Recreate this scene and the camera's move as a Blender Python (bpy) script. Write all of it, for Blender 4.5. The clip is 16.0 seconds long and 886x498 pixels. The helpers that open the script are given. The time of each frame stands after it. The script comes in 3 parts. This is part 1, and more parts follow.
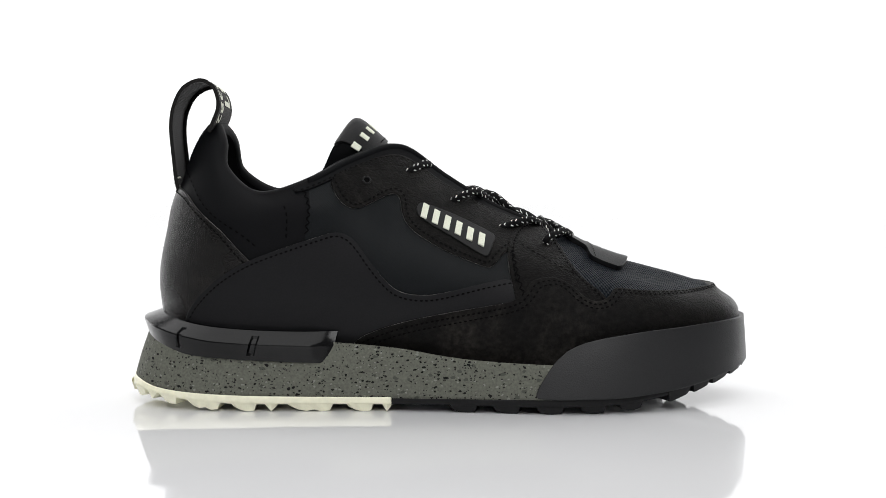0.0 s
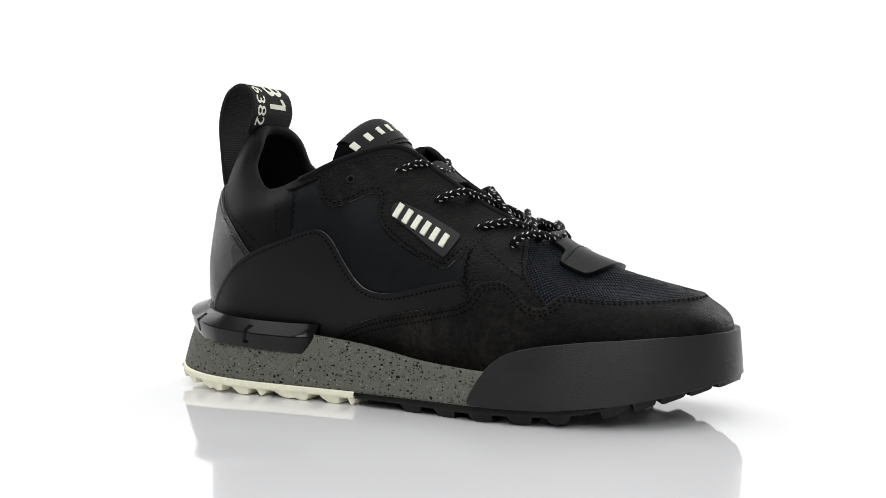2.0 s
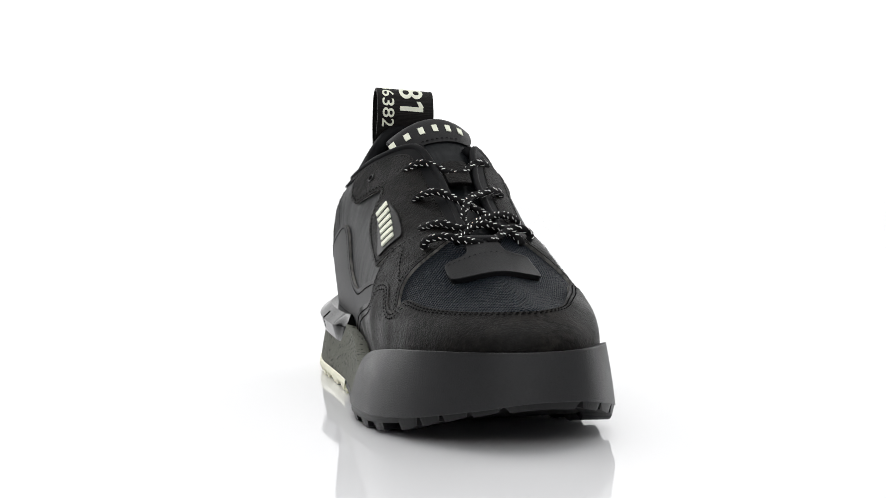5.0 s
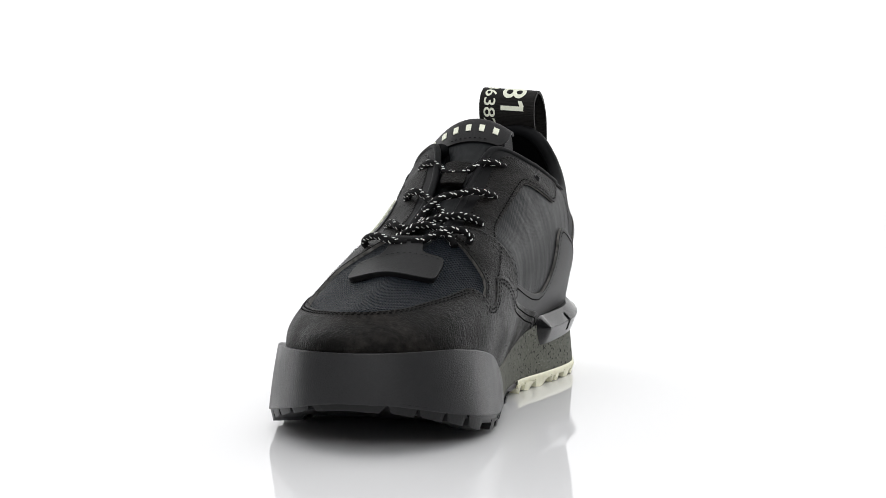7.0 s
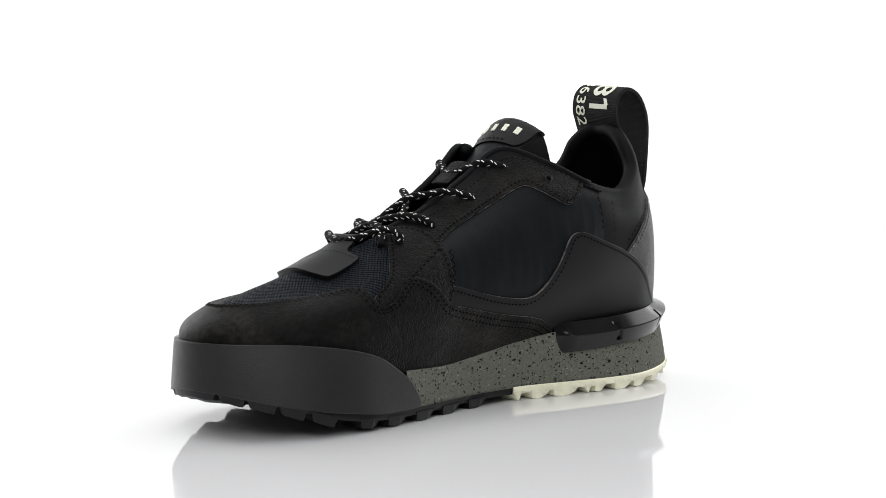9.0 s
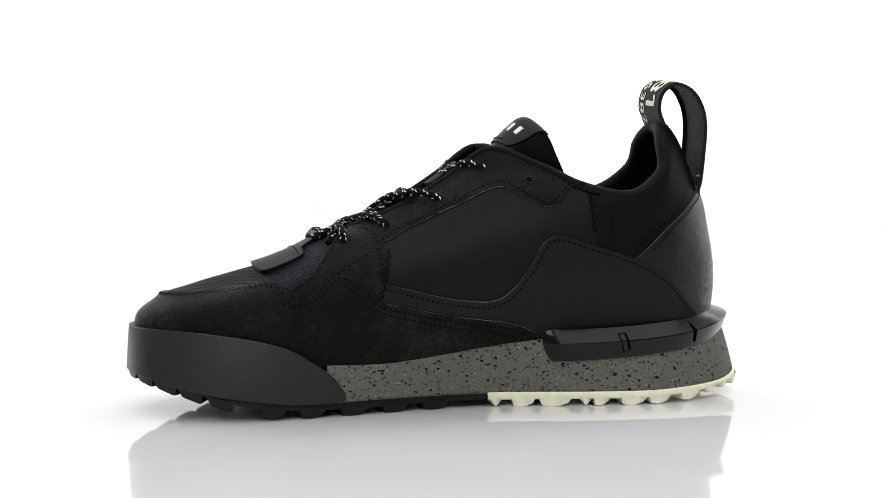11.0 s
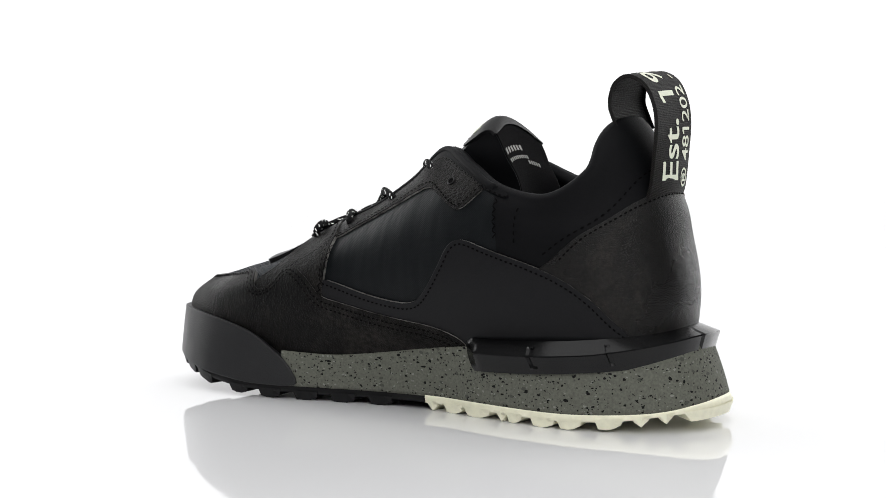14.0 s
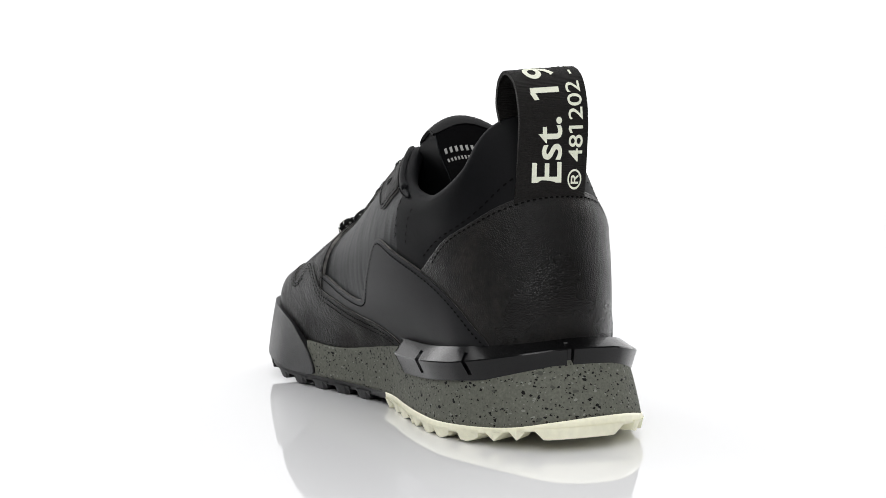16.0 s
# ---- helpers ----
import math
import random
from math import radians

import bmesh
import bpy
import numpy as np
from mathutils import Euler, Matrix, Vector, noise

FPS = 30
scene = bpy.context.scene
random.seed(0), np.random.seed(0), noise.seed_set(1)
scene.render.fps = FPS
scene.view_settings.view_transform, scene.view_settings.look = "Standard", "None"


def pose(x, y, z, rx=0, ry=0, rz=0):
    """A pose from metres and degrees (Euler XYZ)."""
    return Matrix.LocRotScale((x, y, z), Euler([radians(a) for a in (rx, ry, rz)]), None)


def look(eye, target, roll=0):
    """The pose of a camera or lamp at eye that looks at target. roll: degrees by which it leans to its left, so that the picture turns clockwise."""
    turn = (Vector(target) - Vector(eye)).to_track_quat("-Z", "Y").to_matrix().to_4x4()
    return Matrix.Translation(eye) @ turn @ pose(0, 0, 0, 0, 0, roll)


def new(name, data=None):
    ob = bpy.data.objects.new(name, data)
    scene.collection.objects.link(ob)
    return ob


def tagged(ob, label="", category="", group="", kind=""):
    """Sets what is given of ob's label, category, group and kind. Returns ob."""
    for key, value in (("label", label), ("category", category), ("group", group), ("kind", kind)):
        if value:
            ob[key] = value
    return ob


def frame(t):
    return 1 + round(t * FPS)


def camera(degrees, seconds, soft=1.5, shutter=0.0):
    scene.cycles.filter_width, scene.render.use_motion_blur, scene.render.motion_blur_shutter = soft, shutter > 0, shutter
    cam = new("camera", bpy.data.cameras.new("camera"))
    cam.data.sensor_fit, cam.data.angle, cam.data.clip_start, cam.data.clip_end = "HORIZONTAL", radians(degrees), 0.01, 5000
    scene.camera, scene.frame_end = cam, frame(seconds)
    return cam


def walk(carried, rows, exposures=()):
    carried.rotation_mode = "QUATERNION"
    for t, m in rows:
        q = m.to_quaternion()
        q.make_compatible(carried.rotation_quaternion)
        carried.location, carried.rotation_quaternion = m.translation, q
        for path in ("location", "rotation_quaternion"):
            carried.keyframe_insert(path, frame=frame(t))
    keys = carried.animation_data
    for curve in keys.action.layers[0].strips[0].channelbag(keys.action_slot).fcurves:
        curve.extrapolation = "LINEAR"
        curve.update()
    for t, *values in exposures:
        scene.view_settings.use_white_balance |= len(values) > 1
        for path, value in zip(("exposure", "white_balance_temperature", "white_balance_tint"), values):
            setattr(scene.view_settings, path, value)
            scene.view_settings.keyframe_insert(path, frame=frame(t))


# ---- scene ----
# a trainer turning on a white glossy table before a still camera
RATE = 15.15
cam = camera(32.26, 16.0, soft=0.42)
CAM = pose(0, -0.79, 0.1276, 90 - 3.664, 0, -0.1426) @ pose(0, 0, 0, 0, 0, -0.2044)
walk(cam, [(0.0, CAM), (16.0, CAM)])

# ---- light: a white light tent, soft boxes overhead, behind on each side and over the camera ----
world = bpy.data.worlds.new("tent")
world.use_nodes = True
world.node_tree.nodes["Background"].inputs[0].default_value = (0.97, 0.98, 1.0, 1)
world.node_tree.nodes["Background"].inputs[1].default_value = 0.2
scene.world = world


def soft_box(name, eye, target, wide, high, watts):
    lamp = bpy.data.lights.new(name, "AREA")
    lamp.shape, lamp.size, lamp.size_y, lamp.energy = "RECTANGLE", wide, high, watts
    ob = new(name, lamp)
    ob.matrix_world = look(eye, target)
    return ob


soft_box("soft_box_top", (0, 0.0, 2.0), (0, 0.0, 0), 3.0, 3.0, 42)
for side in (-1, 1):
    soft_box("soft_box_side", (side * 1.2, 0.85, 0.6), (0, 0, 0.1), 0.9, 1.0, 8)
soft_box("soft_box_front", (0, -1.5, 1.0), (0, 0, 0.05), 1.2, 0.6, 11)
scene.view_settings.exposure = 0.0


# ---- materials ----
def material(name, colour, rough=0.6, metal=0.0, spec=0.5, grain=(), bump=(), stain=None, worn=None, scuff=None):
    """grain: scale and strength of fine colour variation; bump: rows of scale, strength, kind; stain: scale, second colour; worn: scale, least and most roughness; scuff: scale, colour of rubbed patches."""
    m = bpy.data.materials.new(name)
    m.use_nodes = True
    n, l = m.node_tree.nodes, m.node_tree.links
    p = n["Principled BSDF"]
    p.inputs["Roughness"].default_value, p.inputs["Metallic"].default_value = rough, metal
    p.inputs["Specular IOR Level"].default_value = spec
    at = n.new("ShaderNodeTexCoord").outputs["Object"]
    if worn:
        t = n.new("ShaderNodeTexNoise")
        t.inputs["Scale"].default_value, t.inputs["Detail"].default_value = worn[0], 5
        l.new(at, t.inputs["Vector"])
        r = n.new("ShaderNodeMapRange")
        r.inputs[1].default_value, r.inputs[2].default_value = 0.35, 0.65
        r.inputs[3].default_value, r.inputs[4].default_value = worn[1], worn[2]
        l.new(t.outputs["Fac"], r.inputs[0])
        l.new(r.outputs[0], p.inputs["Roughness"])
    col = n.new("ShaderNodeRGB")
    col.outputs[0].default_value = (*colour, 1)
    out = col.outputs[0]
    if stain:
        t = n.new("ShaderNodeTexNoise")
        t.inputs["Scale"].default_value, t.inputs["Detail"].default_value = stain[0], 6
        l.new(at, t.inputs["Vector"])
        r = n.new("ShaderNodeMapRange")
        r.inputs[1].default_value, r.inputs[2].default_value = 0.26, 0.68
        l.new(t.outputs["Fac"], r.inputs[0])
        x = n.new("ShaderNodeMix")
        x.data_type = "RGBA"
        l.new(r.outputs[0], x.inputs[0])
        l.new(out, x.inputs[6])
        x.inputs[7].default_value = (*stain[1], 1)
        out = x.outputs[2]
    if scuff:
        t = n.new("ShaderNodeTexNoise")
        t.inputs["Scale"].default_value, t.inputs["Detail"].default_value, t.inputs["Roughness"].default_value = scuff[0], 8, 0.68
        t.inputs["Distortion"].default_value = 0.6
        l.new(at, t.inputs["Vector"])
        r = n.new("ShaderNodeMapRange")
        r.inputs[1].default_value, r.inputs[2].default_value = 0.5, 0.72
        l.new(t.outputs["Fac"], r.inputs[0])
        x = n.new("ShaderNodeMix")
        x.data_type = "RGBA"
        l.new(r.outputs[0], x.inputs[0])
        l.new(out, x.inputs[6])
        x.inputs[7].default_value = (*scuff[1], 1)
        out = x.outputs[2]
    if grain:
        t = n.new("ShaderNodeTexNoise")
        t.inputs["Scale"].default_value, t.inputs["Detail"].default_value = grain[0], 4
        l.new(at, t.inputs["Vector"])
        r = n.new("ShaderNodeMapRange")
        r.inputs[1].default_value, r.inputs[2].default_value = 0.3, 0.7
        r.inputs[3].default_value, r.inputs[4].default_value = 1 - grain[1], 1 + grain[1]
        l.new(t.outputs["Fac"], r.inputs[0])
        x = n.new("ShaderNodeVectorMath")
        x.operation = "SCALE"
        l.new(out, x.inputs[0])
        l.new(r.outputs[0], x.inputs[3])
        out = x.outputs[0]
    l.new(out, p.inputs["Base Color"])
    last = None
    for scale, strength, kind in bump:
        if kind == "noise":
            t = n.new("ShaderNodeTexNoise")
            t.inputs["Scale"].default_value, t.inputs["Detail"].default_value = scale, 5
            h = t.outputs["Fac"]
            l.new(at, t.inputs["Vector"])
        elif kind == "folds":
            mp = n.new("ShaderNodeMapping")
            mp.inputs["Scale"].default_value = (70, 45, 15)
            mp.inputs["Rotation"].default_value = (0, 0.35, 0)
            l.new(at, mp.inputs[0])
            t = n.new("ShaderNodeTexNoise")
            t.inputs["Scale"].default_value, t.inputs["Detail"].default_value = scale, 2
            h = t.outputs["Fac"]
            l.new(mp.outputs[0], t.inputs["Vector"])
        elif kind == "cells":
            t = n.new("ShaderNodeTexVoronoi")
            t.feature = "DISTANCE_TO_EDGE"
            t.inputs["Scale"].default_value = scale
            h = t.outputs["Distance"]
            l.new(at, t.inputs["Vector"])
        else:
            # woven threads along and across
            s = n.new("ShaderNodeVectorMath")
            s.operation = "SCALE"
            s.inputs[3].default_value = scale
            l.new(at, s.inputs[0])
            w = n.new("ShaderNodeVectorMath")
            w.operation = "SINE"
            l.new(s.outputs[0], w.inputs[0])
            sep = n.new("ShaderNodeSeparateXYZ")
            l.new(w.outputs[0], sep.inputs[0])
            mul = n.new("ShaderNodeMath")
            mul.operation = "MULTIPLY"
            l.new(sep.outputs[0], mul.inputs[0])
            l.new(sep.outputs[1 if kind == "weave" else 2], mul.inputs[1])
            h = mul.outputs[0]
        b = n.new("ShaderNodeBump")
        b.inputs["Strength"].default_value, b.inputs["Distance"].default_value = strength, 0.004 if kind == "folds" else 0.001
        l.new(h, b.inputs["Height"])
        if last:
            l.new(last, b.inputs["Normal"])
        last = b.outputs[0]
    if last:
        l.new(last, p.inputs["Normal"])
    return m


def foam_material():
    """Grey-green foam with dark pits and pale crumbs."""
    m = material("speckled_foam", (0.122, 0.125, 0.103), 0.75, grain=(900, 0.2), bump=((1500, 0.15, "noise"),), spec=0.2)
    pits = None
    n, l = m.node_tree.nodes, m.node_tree.links
    p = n["Principled BSDF"]
    at = [k for k in n if k.type == "TEX_COORD"][0].outputs["Object"]
    out = p.inputs["Base Color"].links[0].from_socket
    for scale, cut, tone, size in ((360, 0.9, (0.07, 0.073, 0.062), 0.36), (420, 0.84, (0.21, 0.215, 0.19), 0.25), (600, 0.8, (0.2, 0.205, 0.18), 0.27), (340, 0.86, (0.004, 0.004, 0.004), 0.27), (520, 0.72, (0.005, 0.005, 0.005), 0.29), (850, 0.7, (0.008, 0.008, 0.008), 0.29)):
        wob = n.new("ShaderNodeTexNoise")
        wob.inputs["Scale"].default_value = 400
        l.new(at, wob.inputs["Vector"])
        add = n.new("ShaderNodeVectorMath")
        add.operation = "MULTIPLY_ADD"
        l.new(wob.outputs["Color"], add.inputs[0])
        add.inputs[1].default_value = (0.003, 0.003, 0.0015)
        l.new(at, add.inputs[2])
        mp = n.new("ShaderNodeMapping")
        mp.inputs["Location"].default_value = (scale * .013, 0.1, 0.2)
        mp.inputs["Scale"].default_value = (0.8, 0.8, 1.15)
        l.new(add.outputs[0], mp.inputs[0])
        v = n.new("ShaderNodeTexVoronoi")
        v.inputs["Scale"].default_value = scale
        l.new(mp.outputs[0], v.inputs["Vector"])
        pick = n.new("ShaderNodeSeparateColor")
        l.new(v.outputs["Color"], pick.inputs[0])
        some = n.new("ShaderNodeMath")
        some.operation = "GREATER_THAN"
        some.inputs[1].default_value = cut
        l.new(pick.outputs[0], some.inputs[0])
        near = n.new("ShaderNodeMath")
        near.operation = "LESS_THAN"
        near.inputs[1].default_value = size
        l.new(v.outputs["Distance"], near.inputs[0])
        both = n.new("ShaderNodeMath")
        both.operation = "MULTIPLY"
        l.new(some.outputs[0], both.inputs[0])
        l.new(near.outputs[0], both.inputs[1])
        x = n.new("ShaderNodeMix")
        x.data_type = "RGBA"
        l.new(both.outputs[0], x.inputs[0])
        l.new(out, x.inputs[6])
        x.inputs[7].default_value = (*tone, 1)
        out = x.outputs[2]
        if tone[0] < 0.01:
            deep = n.new("ShaderNodeMath")
            deep.operation = "MAXIMUM"
            l.new(both.outputs[0], deep.inputs[0])
            if pits:
                l.new(pits, deep.inputs[1])
            pits = deep.outputs[0]
    l.new(out, p.inputs["Base Color"])
    b = n.new("ShaderNodeBump")
    b.invert = True
    b.inputs["Strength"].default_value, b.inputs["Distance"].default_value = 0.7, 0.0006
    l.new(pits, b.inputs["Height"])
    l.new(p.inputs["Normal"].links[0].from_socket, b.inputs["Normal"])
    l.new(b.outputs[0], p.inputs["Normal"])
    return m


SUEDE = material("black_nubuck", (0.0016, 0.0015, 0.0014), 0.5, grain=(700, 0.7), stain=(38, (0.0055, 0.005, 0.0046)), bump=((1100, 0.7, "noise"), (330, 0.55, "noise")), spec=0.09, worn=(34, 0.36, 0.62), scuff=(30, (0.014, 0.0128, 0.0116)))
CRACKED = material("creased_nubuck", (0.0014, 0.0013, 0.0012), 0.35, grain=(600, 0.6), stain=(20, (0.0055, 0.0048, 0.0042)), bump=((950, 0.42, "cells"), (280, 0.25, "noise")), spec=0.23, worn=(26, 0.2, 0.46), scuff=(22, (0.018, 0.0155, 0.013)))
GUARD_LEATHER = material("worn_nubuck", (0.0014, 0.0013, 0.0012), 0.45, grain=(420, 0.7), stain=(34, (0.0055, 0.005, 0.0045)), bump=((1300, 0.5, "noise"), (380, 0.4, "noise")), spec=0.1, worn=(34, 0.3, 0.6), scuff=(24, (0.018, 0.016, 0.0142)))
EDGE = material("worn_cut_edge", (0.014, 0.014, 0.013), 0.55, grain=(420, 0.6), stain=(60, (0.17, 0.165, 0.155)), bump=((1400, 0.5, "noise"),), spec=0.25)
SMOOTH = material("matt_synthetic_leather", (0.0085, 0.0085, 0.0095), 0.46, grain=(1200, 0.12), bump=((1800, 0.06, "noise"),), spec=0.135)
LEATHER = material("smooth_black_leather", (0.0042, 0.0042, 0.0048), 0.42, grain=(1200, 0.15), bump=((1500, 0.1, "noise"),), spec=0.16)
NYLON = material("dark_nylon", (0.0058, 0.007, 0.008), 0.43, grain=(1500, 0.2), bump=((5200, 0.1, "weave_up"), (1, 0.4, "folds")), spec=0.105)
MESH = material("navy_mesh", (0.0075, 0.0115, 0.0175), 0.55, grain=(1000, 0.2), bump=((3200, 1.0, "weave"),), spec=0.16)
NEOPRENE = material("black_neoprene", (0.0022, 0.0024, 0.0031), 0.6, grain=(1500, 0.2), bump=((2500, 0.12, "noise"),), spec=0.11)
LINING = material("black_lining", (0.0018, 0.0018, 0.0022), 0.85, grain=(1500, 0.2), bump=((2500, 0.2, "noise"),), spec=0.05)
BUMPER = material("charcoal_rubber", (0.0108, 0.0108, 0.0117), 0.44, grain=(900, 0.12), bump=((900, 0.16, "cells"), (1600, 0.12, "noise")), spec=0.42, worn=(26, 0.34, 0.52))
PLASTIC = material("black_plastic", (0.002, 0.002, 0.0023), 0.17, grain=(800, 0.1), bump=((700, 0.02, "noise"),), spec=0.29)
RUBBER = material("black_rubber", (0.0045, 0.0045, 0.005), 0.45, grain=(800, 0.15), bump=((900, 0.1, "noise"),), spec=0.25)
CREAM = material("cream_rubber", (0.90, 0.88, 0.69), 0.45, grain=(300, 0.05), bump=((700, 0.05, "noise"),))
FOAM = foam_material()
THREAD = material("black_thread", (0.0014, 0.0014, 0.0016), 0.8, spec=0.05)
STRAP = material("black_webbing", (0.0075, 0.0068, 0.0062), 0.6, grain=(900, 0.3), bump=((6200, 0.28, "weave_up"), (1400, 0.3, "noise")), spec=0.15)
PRINT = material("cream_print", (0.74, 0.76, 0.63), 0.6, grain=(900, 0.06))
FAINT = material("grey_print", (0.32, 0.32, 0.31), 0.7, grain=(900, 0.1))
CORD = material("black_cord", (0.0026, 0.0026, 0.003), 0.7, bump=((2600, 0.5, "cells"),), spec=0.12)
FLECK = material("white_thread", (0.78, 0.79, 0.77), 0.6)
TABLE = material("white_acrylic", (0.81, 0.81, 0.82), 0.04, spec=0.62, grain=(3, 0.004))


# ---- the shoe's surfaces: c runs round the shoe (0 heel, 16 toe, 1 to 15 outer side, 17 to 31 inner side) ----
G = np.array([0, .012, .05, .11, .18, .26, .34, .42, .50, .58, .66, .74, .81, .88, .94, .985, 1])


def row(xs, ys, x):
    """A smooth curve through a few design values."""
    xs, ys = np.array(xs, float), np.array(ys, float)
    d = np.gradient(ys, xs)
    i = np.clip(np.searchsorted(xs, x) - 1, 0, len(xs) - 2)
    h = xs[i + 1] - xs[i]
    t = np.clip((x - xs[i]) / h, 0, 1)
    return ((2*t**3 - 3*t**2 + 1) * ys[i] + (t**3 - 2*t**2 + t) * h * d[i]
            + (3*t**2 - 2*t**3) * ys[i + 1] + (t**3 - t**2) * h * d[i + 1])


def cap(x, xb, xf, rb, rf, p=2.3):
    b = np.clip((xb + rb - x) / rb, 0, 1)
    f = np.clip((x - xf + rf) / rf, 0, 1)
    return (1 - b**p)**(1 / p) * (1 - f**p)**(1 / p)


def level(xb, xf, rb, rf, mids, stations, outer, inner, heights):
    """Two half rings of 17 stations each, closed round heel and toe about the middle line."""
    x = xb + (xf - xb) * G
    k = cap(x, xb, xf, rb, rf)
    z = row(stations, heights, x)
    mid = np.interp(x, [-150, 150], mids)
    return [np.stack([x, mid + (row(stations, w, x) - mid) * k, z], 1) for w in (outer, inner)]


ST = [-160, -130, -100, -60, -20, 20, 60, 100, 130, 160]
LEVELS = [
    level(-141.5, 152.5, 42, 58, (8, 3), ST, [-29, -29, -30, -30, -32, -37, -43, -41, -37, -33], [44, 44, 42, 36, 34, 37, 42.5, 44, 41, 38], [40, 38, 32, 28, 26, 22, 22, 26, 32, 38]),
    level(-144, 152.2, 48, 58, (8, 3), ST, [-26.5, -28.2, -34, -38, -39.5, -42, -44.5, -40.5, -36, -32], [44.2, 45.2, 49, 52, 50.5, 47.5, 47.5, 44.8, 40.6, 37], [64, 63, 61, 59, 56, 53, 50, 48, 47, 47]),
    level(-140, 143.8, 46, 55, (9, 3), ST, [-26, -28.2, -35, -38.5, -36.5, -35, -35, -30.2, -25.8, -23], [44.2, 46.2, 51, 55, 52, 47, 44.5, 40, 35, 32], [88, 87, 85, 84, 82, 77, 68, 59.3, 55, 53]),
    level(-134.8, 138.2, 41, 46, (9.2, 3), ST, [-22.5, -24.5, -32.5, -38, -25, -17.5, -16, -12.5, -9.5, -8], [41.6, 42.6, 48.4, 53, 43.5, 35, 30.5, 22, 17.5, 15], [108, 107, 98, 101, 105.5, 93, 80, 65, 60, 57.5]),
]
TOP = {  # x, height and half width of the top line, outer side and inner side
    -1: np.array([(-117.5, 143, 0), (-115.5, 141.5, 9), (-111.5, 134, 18), (-107.5, 119, 27), (-90, 106.8, 37), (-65, 113, 39), (-43, 124, 30), (-20, 130.2, 15), (2, 115.5, 9.5),
                  (25, 101, 8.5), (46, 91.5, 8.5), (69, 81.5, 6), (88, 73.3, 0), (106, 68.3, 0), (121, 64.3, 0), (130.5, 61.3, 0), (134, 60, 0)]),
    1: np.array([(-117.5, 143, 0), (-114.5, 141.5, 13), (-111.5, 134, 23.5), (-109, 118.5, 32.2), (-89.5, 105.2, 39.5), (-62, 110.5, 40), (-42, 120.5, 31), (-20, 128.8, 15.5), (2, 113.5, 9.5),
                 (25, 100, 8.5), (46, 91.5, 8.5), (69, 81.5, 6), (88, 73.3, 0), (106, 68.3, 0), (121, 64.3, 0), (130.5, 61.3, 0), (134, 60, 0)])}
TOPW = TOP[1][:, 2]
TOPY = np.array([10, 10, 10, 10, 9.5, 8, 8, 8.5, 9, 9, 8, 6, 3.5, 3, 3, 3, 3])
LEVELS.append([np.stack([TOP[s][:, 0], s * TOP[s][:, 2] + TOPY, TOP[s][:, 1]], 1) for s in (-1, 1)])
# above the top: the other flank where the vamp closes, a straight run on where it is open
HUMP = np.array([1, .95, .8, .45] + [0] * 13)[:, None] * (24, 0, -24)  # the collar bulges back below its peak
LEVELS.append([np.where((TOPW < 1)[:, None] & (np.arange(17) > 10)[:, None], LEVELS[3][1 - i], 2 * LEVELS[4][i] - LEVELS[3][i] + HUMP) for i in (0, 1)])
LEVELS.insert(0, [2 * LEVELS[0][i] - LEVELS[1][i] for i in (0, 1)])
RING = np.stack([np.concatenate([a, b[15:0:-1]]) for a, b in LEVELS])


def catmull(t):
    return np.stack([-t**3 + 2*t**2 - t, 3*t**3 - 5*t**2 + 2, -3*t**3 + 4*t**2 + t, t**3 - t**2], -1) / 2


def upper(c, v):
    """The upper's skin: v from 0 (feather line) to 4 (top line), in millimetres."""
    c, v = np.atleast_1d(np.asarray(c, float)) % 32, np.clip(np.atleast_1d(np.asarray(v, float)), -0.3, 4)
    i, j = np.floor(c).astype(int), np.clip(np.floor(v).astype(int), 0, 3)
    wc, wv = catmull(c - i), catmull(v - j)
    out = np.zeros((len(c), 3))
    for a in range(4):
        for b in range(4):
            out += (wc[:, a] * wv[:, b])[:, None] * RING[j + b, (i + a - 1) % 32]
    return out


SOLE_LOW = level(-157.5, 158, 51, 60, (4, 4), ST, [-37.6, -38.6, -41.5, -42, -44, -50, -56.4, -52, -43.8, -35.6], [44, 45, 49.6, 45, 37, 39, 46, 50.8, 49.2, 45.5], [9] * 10)
SOLE_HIGH = level(-147, 156, 50, 58, (5.5, 4), ST, [-32.5, -33.5, -35, -35, -37, -43, -48.5, -45.6, -39.5, -33], [43.5, 44.5, 46.5, 43, 40, 43, 45.8, 46.2, 43.8, 40], [42] * 10)
SOLE = np.stack([np.concatenate([a, b[15:0:-1]]) for a, b in (SOLE_LOW, SOLE_HIGH)])


def wall(c, z):
    """The sole's side wall at height z."""
    c, z = np.atleast_1d(np.asarray(c, float)) % 32, np.atleast_1d(np.asarray(z, float))
    i = np.floor(c).astype(int)
    w = catmull(c - i)
    lo, hi = [sum(w[:, a][:, None] * SOLE[k, (i + a - 1) % 32] for a in range(4)) for k in (0, 1)]
    t = ((z - 9) / 33)[:, None]
    p = lo + (hi - lo) * (t + .35 * t * (t - 1) * (t < 1))
    p[:, 2] = z
    return p


def normals(fn, a, b):
    e = 0.02
    n = np.cross(fn(a + e, b) - fn(a - e, b), fn(a, b + e) - fn(a, b - e))
    return n / np.maximum(np.linalg.norm(n, axis=1), 1e-9)[:, None]


# ---- building helpers ----
MM = 0.001


